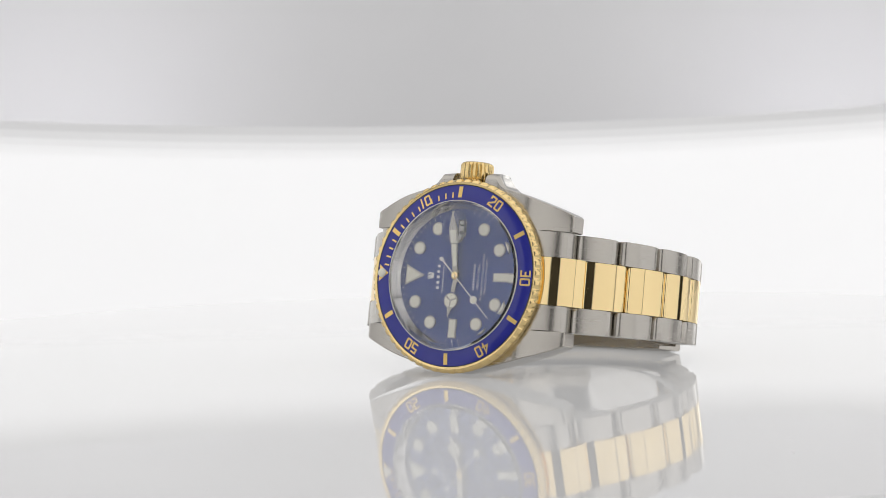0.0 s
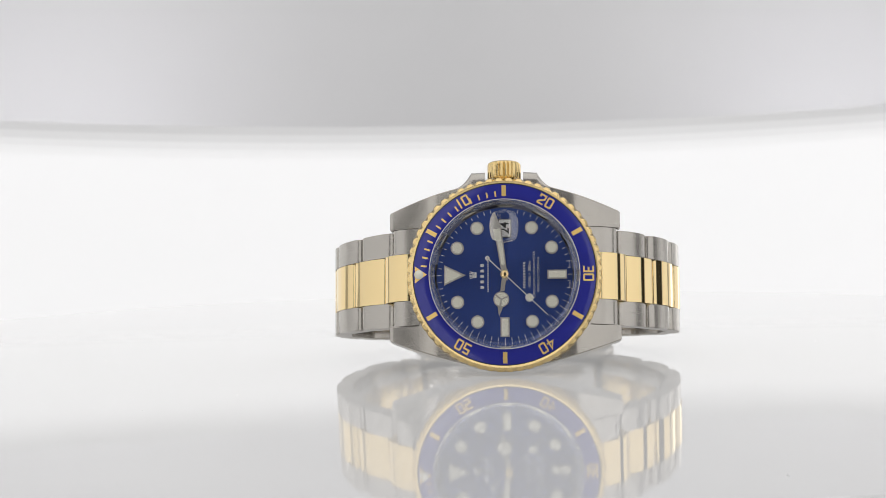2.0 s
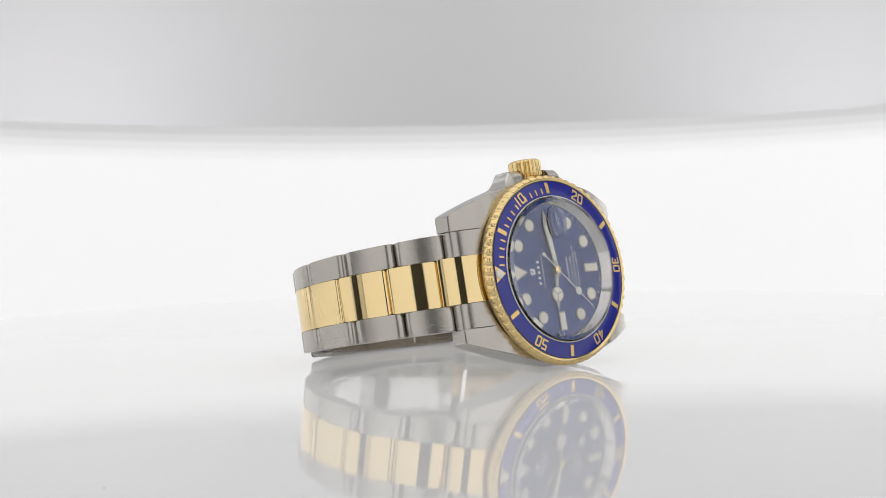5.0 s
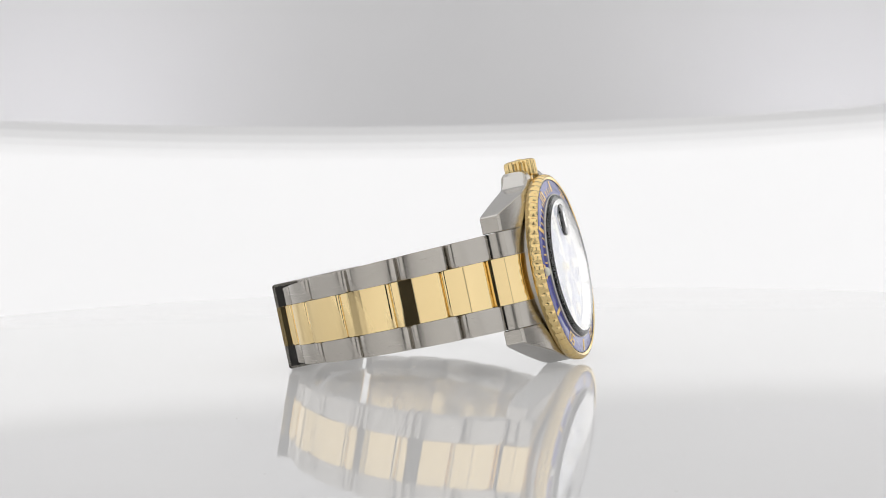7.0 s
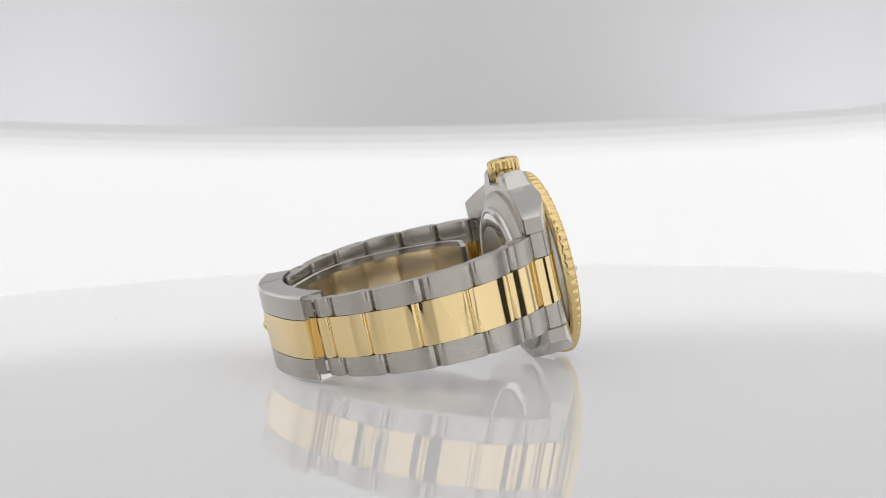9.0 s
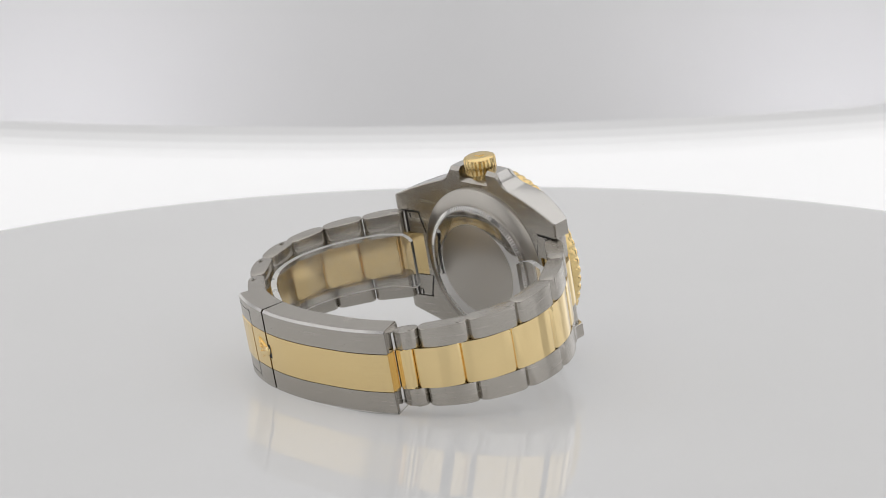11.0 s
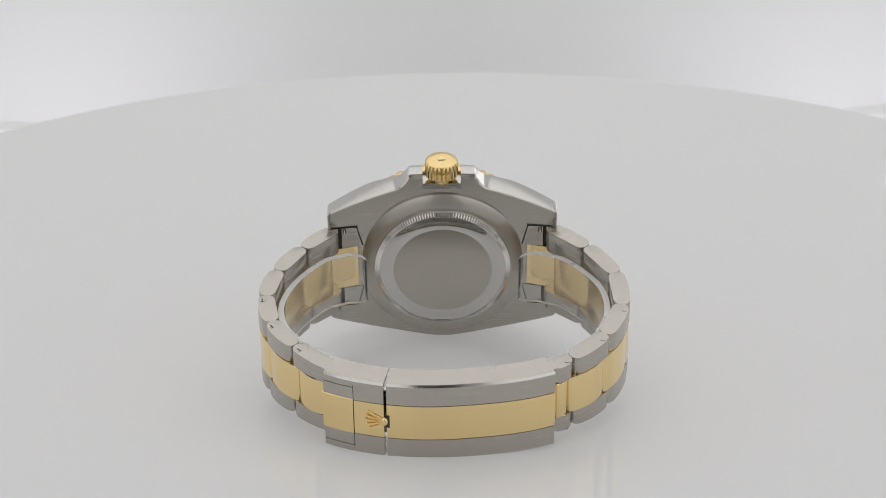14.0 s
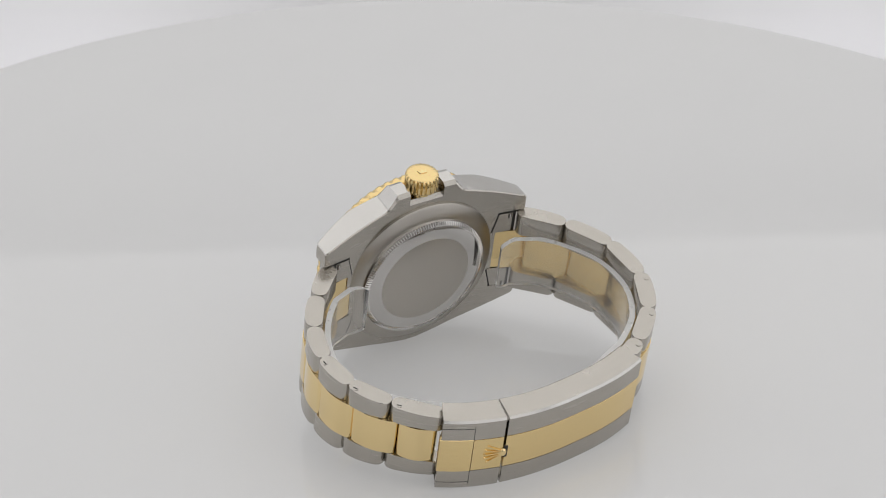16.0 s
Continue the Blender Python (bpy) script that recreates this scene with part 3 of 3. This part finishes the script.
SHIFT = 0.21
for side in (-1, 1):
    for i in range(6):
        s1 = i + 1 if i < 5 else i + (1.12 if side > 0 else 0.97)
        link = part("link", link_piece(side, i + SHIFT, min(s1 + SHIFT, 5.98), lambda s: -inner_half(s) + 0.04, lambda s: inner_half(s) - 0.04, 2.7, 0.12),
                    (GOLD, GOLD_SATIN), watch, "polished yellow gold centre link", 25)
        for sign in (-1, 1):
            lo = (lambda s: inner_half(s) + 0.03) if sign > 0 else (lambda s: -outer_half(s))
            hi = (lambda s: outer_half(s)) if sign > 0 else (lambda s: -inner_half(s) - 0.03)
            part("side_link", link_piece(side, i, s1, lo, hi, 3.7, 0.0, 0.6, 1.6, 0.28), BRUSHED, link, "brushed steel outer link", 25)
        if i >= 3:                          # screw or pin end in the rim of the outer links
            p, q = along(side, i + 0.16), along(side, i + 0.30)
            d = (q - p).normalized()
            nrm = Vector((d.y, -d.x)) * side
            c = p + d * 0.3 - nrm * 1.45
            z = outer_half(i + 0.16)
            ring = lambda u, v, top: (c.x + u, c.y + v, z + (0.05 if top else -0.3))
            part("pin_end", slab(disc(0, 0, 0.55, 18), ring), BRUSHED, link, "small steel pin end")
            if side > 0:
                slot = lambda u, v, top: (c.x + d.x * u - d.y * v, c.y + d.y * u + d.x * v, z + (0.08 if top else -0.2))
                part("pin_slot", slab(bar(-0.5, 0.5, -0.11, 0.11), slot), DARK, link)
    # end links between the lugs
    steel = [(17.5, 3.62), (19.0, 4.18), (20.6, 4.88), (22.0, 5.72), (22.9, 6.8), (23.2, 8.2), (23.1, 9.2), (22.2, 9.6), (17.5, 8.9)]
    gold = [(17.5, 3.45), (19.0, 4.0), (20.8, 4.8), (22.5, 5.95), (24.0, 7.5), (24.9, 9.2), (25.1, 9.9), (24.4, 11.0), (22.9, 10.6), (17.5, 9.2)]
    for sign in (-1, 1):
        z0, z1 = (4.9, 10.0) if sign > 0 else (-10.0, -4.9)
        bm = slab(steel, lambda u, v, top: (side * u, v, z1 if top else z0))
        part("end_link", soften(bm, 0.14, 2, 25), BRUSHED, watch, "brushed steel end link")
        # the rear plate of the end link in its recess, the spring bar and the dark gap that it crosses
        rim = [(16.5, 5.1), (21.05, 5.1), (21.05, 9.95), (17.8, 9.95)]
        plate_edge = [(16.75, 5.0), (20.95, 5.0), (20.95, 9.78), (17.95, 9.78)]
        bm = slab(rim, lambda u, v, top: (side * u, case_rear(u) + (0.06 if top else -0.9), sign * v))
        part("recess_edge", bm, DARK, watch)
        bm = slab(plate_edge, lambda u, v, top: (side * u, case_rear(u) + (0.16 if top else -0.7), sign * v))
        part("end_link_plate", soften(bm, 0.12, 2, 40), BRUSHED, watch, "brushed steel rear plate of the end link")
        bm = slab(bar(21.05, 22.9, 5.0, 9.95), lambda u, v, top: (side * u, 9.85 if top else 9.3, sign * v))
        part("lug_slot", bm, DARK, watch)
        bm = slab(disc(22.0, 9.95, 0.42, 16), lambda u, v, top: (side * u, v, sign * (9.9 if top else 5.0)))
        part("spring_bar", bm, POLISHED, watch, "polished steel spring bar")
        bm = slab(bar(20.0, 20.75, 8.5, 9.6), lambda u, v, top: (side * u, case_rear(u) + (0.20 if top else -0.2), sign * v))
        part("bar_window", bm, DARK, watch)
        bm = slab(disc(20.4, 9.98, 0.22, 12), lambda u, v, top: (side * u, v + 0.1, sign * (9.55 if top else 8.55)))
        part("bar_pin", bm, POLISHED, watch)
    bm = slab(gold, lambda u, v, top: (side * u, v, 4.82 if top else -4.82))
    part("end_link", soften(bm, 0.2, 2, 40), GOLD, watch, "polished gold middle of the end link")

# ---- the clasp ----
CLASP = [(23.6, 57.2), (20.6, 58.7), (17.5, 59.9), (14.4, 60.8), (11.3, 61.5), (6.0, 62.2), (0.0, 62.3), (-6.0, 61.8), (-11.5, 61.1), (-16.5, 60.0), (-20.9, 58.5), (-22.5, 57.9)]


def clasp_at(x):
    """The clasp's outer face at x, with its outward normal, along a smooth line."""
    pts = CLASP
    for i in range(len(pts) - 1):
        if pts[i][0] >= x >= pts[i + 1][0]:
            break
    a, b, c, d = (Vector(pts[max(0, i - 1)]), Vector(pts[i]), Vector(pts[i + 1]), Vector(pts[min(len(pts) - 1, i + 2)]))
    k = (b.x - x) / (b.x - c.x)
    m0, m1 = (c - a) / 2, (d - b) / 2
    k2, k3 = k * k, k ** 3
    p = b * (2 * k3 - 3 * k2 + 1) + m0 * (k3 - 2 * k2 + k) + c * (-2 * k3 + 3 * k2) + m1 * (k3 - k2)
    t = ((c - b) + (m1 - m0) * (k - 0.5) * 0.5).normalized()
    return p, Vector((-t.y, t.x))


def sweep(x0, x1, outline, steps, ease=0.25):
    """Carries a section of (depth inwards, z) along the clasp's line."""
    secs = []
    for i in range(steps + 1):
        x = x0 + (x1 - x0) * i / steps
        p, nrm = clasp_at(x)
        if nrm.y < 0:
            nrm = -nrm
        secs.append([(p.x - nrm.x * dep, p.y - nrm.y * dep, z) for dep, z in outline])
    return loft(secs)


def rail(sign):
    return [(0.4, sign * 9.02), (5.3, sign * 9.02), (5.5, sign * 8.87), (5.5, sign * 8.2), (1.2, sign * 8.1), (1.2, sign * 4.16), (0.0, sign * 4.16), (0.0, sign * 8.6)]


clasp = part("clasp", sweep(11.1, -21.2, [(0.35, 4.14), (1.5, 4.14), (1.5, -4.14), (0.35, -4.14), (-0.02, -4.0), (-0.02, 4.0)], 26), GOLD_SATIN, watch, "satin gold middle of the folding clasp")
for sign in (-1, 1):
    part("clasp_rail", sweep(11.1, -21.2, rail(sign), 26), BRUSHED, clasp, "brushed steel clasp edge", 20)
    part("bevel", sweep(11.0, -21.2, [(0.38, sign * 9.04), (0.6, sign * 8.87), (0.1, sign * 8.2), (-0.03, sign * 8.6)], 26), FLANK, clasp, "polished steel bevel")
    part("end_face", sweep(-21.2, -21.4, [(0.55, sign * 4.2), (2.3, sign * 4.2), (2.3, sign * 7.6), (5.4, sign * 7.6), (5.4, sign * 8.5), (0.55, sign * 8.5)], 1),
         POLISHED, clasp, "mirror-polished end of the clasp", 20)
part("end_face", sweep(-21.2, -21.5, [(0.75, 4.15), (2.3, 4.15), (2.3, -4.15), (0.75, -4.15)], 1), GOLD, clasp, "mirror-polished gold end of the clasp", 20)
catch = part("safety_catch", sweep(17.45, 11.6, [(0.35, 4.14), (1.5, 4.14), (1.5, -4.14), (0.35, -4.14), (-0.02, -4.0), (-0.02, 4.0)], 6), GOLD_SATIN, watch, "satin gold safety catch of the clasp")
tip = part("catch_tip", sweep(23.5, 17.6, [(0.2, 4.3), (1.5, 4.3), (1.5, -4.3), (0.2, -4.3), (-0.1, -4.1), (-0.1, 4.1)], 6), GOLD_SATIN, catch)
for sign in (-1, 1):
    part("catch_rail", sweep(23.2, 11.6, rail(sign), 10), BRUSHED, catch, "brushed steel edge of the safety catch", 20)
    part("bevel", sweep(23.1, 11.65, [(0.38, sign * 9.04), (0.6, sign * 8.87), (0.1, sign * 8.2), (-0.03, sign * 8.6)], 10), FLANK, catch, "polished steel bevel")
    part("catch_seam", sweep(17.6, 17.5, [(-0.03, sign * 4.2), (0.3, sign * 4.2), (0.3, sign * 7.6), (-0.03, sign * 7.6)], 1), DARK, catch)
    part("catch_seam", sweep(23.2, 17.5, [(-0.03, sign * 7.05), (0.3, sign * 7.05), (0.3, sign * 7.17), (-0.03, sign * 7.17)], 4), DARK, catch)
# raised emblem on the catch, a plain five-pronged fan
for k in range(5):
    a = radians(-36 + 18 * k)
    x0, z0 = 11.9, 0.0
    p0, p1 = (0.1, 0.3 * (k - 2)), (3.5 * math.cos(a), 3.5 * math.sin(a))
    secs = []
    for f, w in ((0.0, 0.30), (0.5, 0.22), (0.85, 0.24), (0.92, 0.40), (1.0, 0.30)):
        x, z = x0 + p0[0] + (p1[0] - p0[0]) * f, p0[1] + (p1[1] - p0[1]) * f
        p, nrm = clasp_at(x)
        h = 0.32
        secs.append([(p.x, p.y - 0.2, z - w), (p.x, p.y + h, z - w * 0.5), (p.x, p.y + h, z + w * 0.5), (p.x, p.y - 0.2, z + w)])
    part("emblem_prong", loft(secs), GOLD_SATIN, catch)
bm = bmesh.new()
bmesh.ops.create_uvsphere(bm, u_segments=16, v_segments=8, radius=1.0)
p, nrm = clasp_at(11.5)
for v in bm.verts:
    v.co = (p.x + v.co.x * 0.75, p.y + v.co.y * 0.75, v.co.z * 1.0)
part("catch_grip", bm, GOLD, catch)
# dark slab on the cover for the grip notch and the emblem's shadow beside it
part("grip_notch_shade", sweep(11.3, 10.45, [(-0.06, 1.5), (0.3, 1.5), (0.3, -1.5), (-0.06, -1.5)], 2), DARK, clasp)
# folded blade under the cover
part("blade", sweep(20.5, -20.0, [(3.0, 5.2), (4.0, 5.2), (4.0, -5.2), (3.0, -5.2)], 20), POLISHED, clasp, "polished folding blade")


# ---- clear liner inside the bracelet ----
def build_liner():
    line = []
    for side in (1, -1):
        pts = []
        for i in range(34):
            s = 0.55 + 5.1 * i / 33
            p, q = along(side, s), along(side, s + 0.02)
            d = (q - p).normalized()
            nrm = Vector((d.y, -d.x)) * side
            pts.append((p - nrm * (4.5 + 0.5 * ramp(s, 4, 5.6)), nrm))
        lead = Vector((side * 0.35, -0.94))
        tail = [(Vector((side * (16.2 + 0.9 * i), 13.9 - 0.10 * i)), lead) for i in range(5)]
        line += (tail + pts) if side > 0 else (tail + pts)[::-1]
    # the clasp's stretch between the two halves
    half = len(line) // 2
    mid = []
    for i in range(1, 24):
        x = 18.5 - 37.0 * i / 24
        p, nrm = clasp_at(x)
        if nrm.y < 0:
            nrm = -nrm
        mid.append((p - nrm * 6.3, nrm))
    line = line[:half] + mid + line[half:]
    secs = []
    for i, (p, n) in enumerate(line):
        h = 6.1 - (0.9, 0.35, 0.1, 0.0)[min(3, i, len(line) - 1 - i)]      # rounded corners at both ends
        secs.append([(p.x, p.y, h), (p.x - n.x * 1.2, p.y - n.y * 1.2, h), (p.x - n.x * 1.2, p.y - n.y * 1.2, -h), (p.x, p.y, -h)])
    bm = loft(secs)
    bm.faces.ensure_lookup_table()
    for f in bm.faces:
        zs = [v.co.z for v in f.verts]
        f.material_index = int(min(zs) > 0 or max(zs) < 0 or f.index >= len(bm.faces) - 2)
    return bm


liner_root = new("plastic_liner")
tagged(liner_root, "clear plastic protective strip curled inside the watch bracelet", "plastic strip")
liner = part("strip", build_liner(), (FILM, FROST), liner_root)
liner.visible_shadow = False


# ---- dust on the platform ----
def dust():
    rnd = random.Random(4)
    bm = bmesh.new()
    for _ in range(26):
        r, a, s = 0.05 + 0.12 * rnd.random() ** 0.7, rnd.random() * 6.283, 0.00012 + 0.00016 * rnd.random() ** 3
        m = Matrix.Translation((r * math.cos(a), r * math.sin(a), s * 0.35)) @ Matrix.Diagonal((s, s * 0.7, s * 0.5, 1))
        bmesh.ops.create_icosphere(bm, subdivisions=1, radius=1.0, matrix=m)
    me = bpy.data.meshes.new("dust")
    bm.to_mesh(me)
    bm.free()
    me.materials.append(GREY)
    return tagged(new("dust", me), "a few grey dust specks lying on the white plate", "dust", kind="stuff")


specks = dust()

# ---- what moves ----
TURN, FACING = 15.222, 2.413        # degrees a second, and the time at which the dial faces forwards
PIVOT = (0.0, 9.6 * MM, (TABLE - 42.9) * MM)
TIPS = [(0, 0), (4, 0), (5.3, 0.12), (6.5, 0.33), (7.5, 0.55), (8.0, 0.82), (8.5, 1.4), (9.0, 2.55), (9.6, 4.5), (10.25, 6.89), (11.5, 11.58), (12.5, 14.86),
        (13.5, 18.25), (14.5, 21.8), (15.25, 24.3), (16.0, 26.61)]


def tip_at(t):
    for (t0, a), (t1, b) in zip(TIPS, TIPS[1:]):
        if t <= t1:
            return a + (b - a) * (t - t0) / (t1 - t0)
    return TIPS[-1][1]


def platform(t):
    u = max(0.0, (t - 8) / 8)
    rise = Matrix.Translation((-0.085 * max(0.0, t - 12.5) ** 2 * MM, (-1.67 * u + 5.61 * u * u) * MM, (3.76 * u + 4.24 * u * u) * MM))
    tip = Matrix.Translation(PIVOT) @ Matrix.Rotation(radians(tip_at(t)), 4, "X") @ Matrix.Translation([-c for c in PIVOT])
    return rise @ tip @ Matrix.Rotation(radians(TURN * (t - FACING)), 4, "Z")


def motions():
    times = [0.5 * i for i in range(33)]
    seat = Matrix.Translation((6.99 * MM, -18.88 * MM, 0))
    walk(turntable, [(t, platform(t)) for t in times])
    walk(specks, [(t, platform(t)) for t in times])
    walk(watch, [(t, platform(t) @ seat) for t in times])
    walk(liner_root, [(t, platform(t) @ seat) for t in times])


motions()
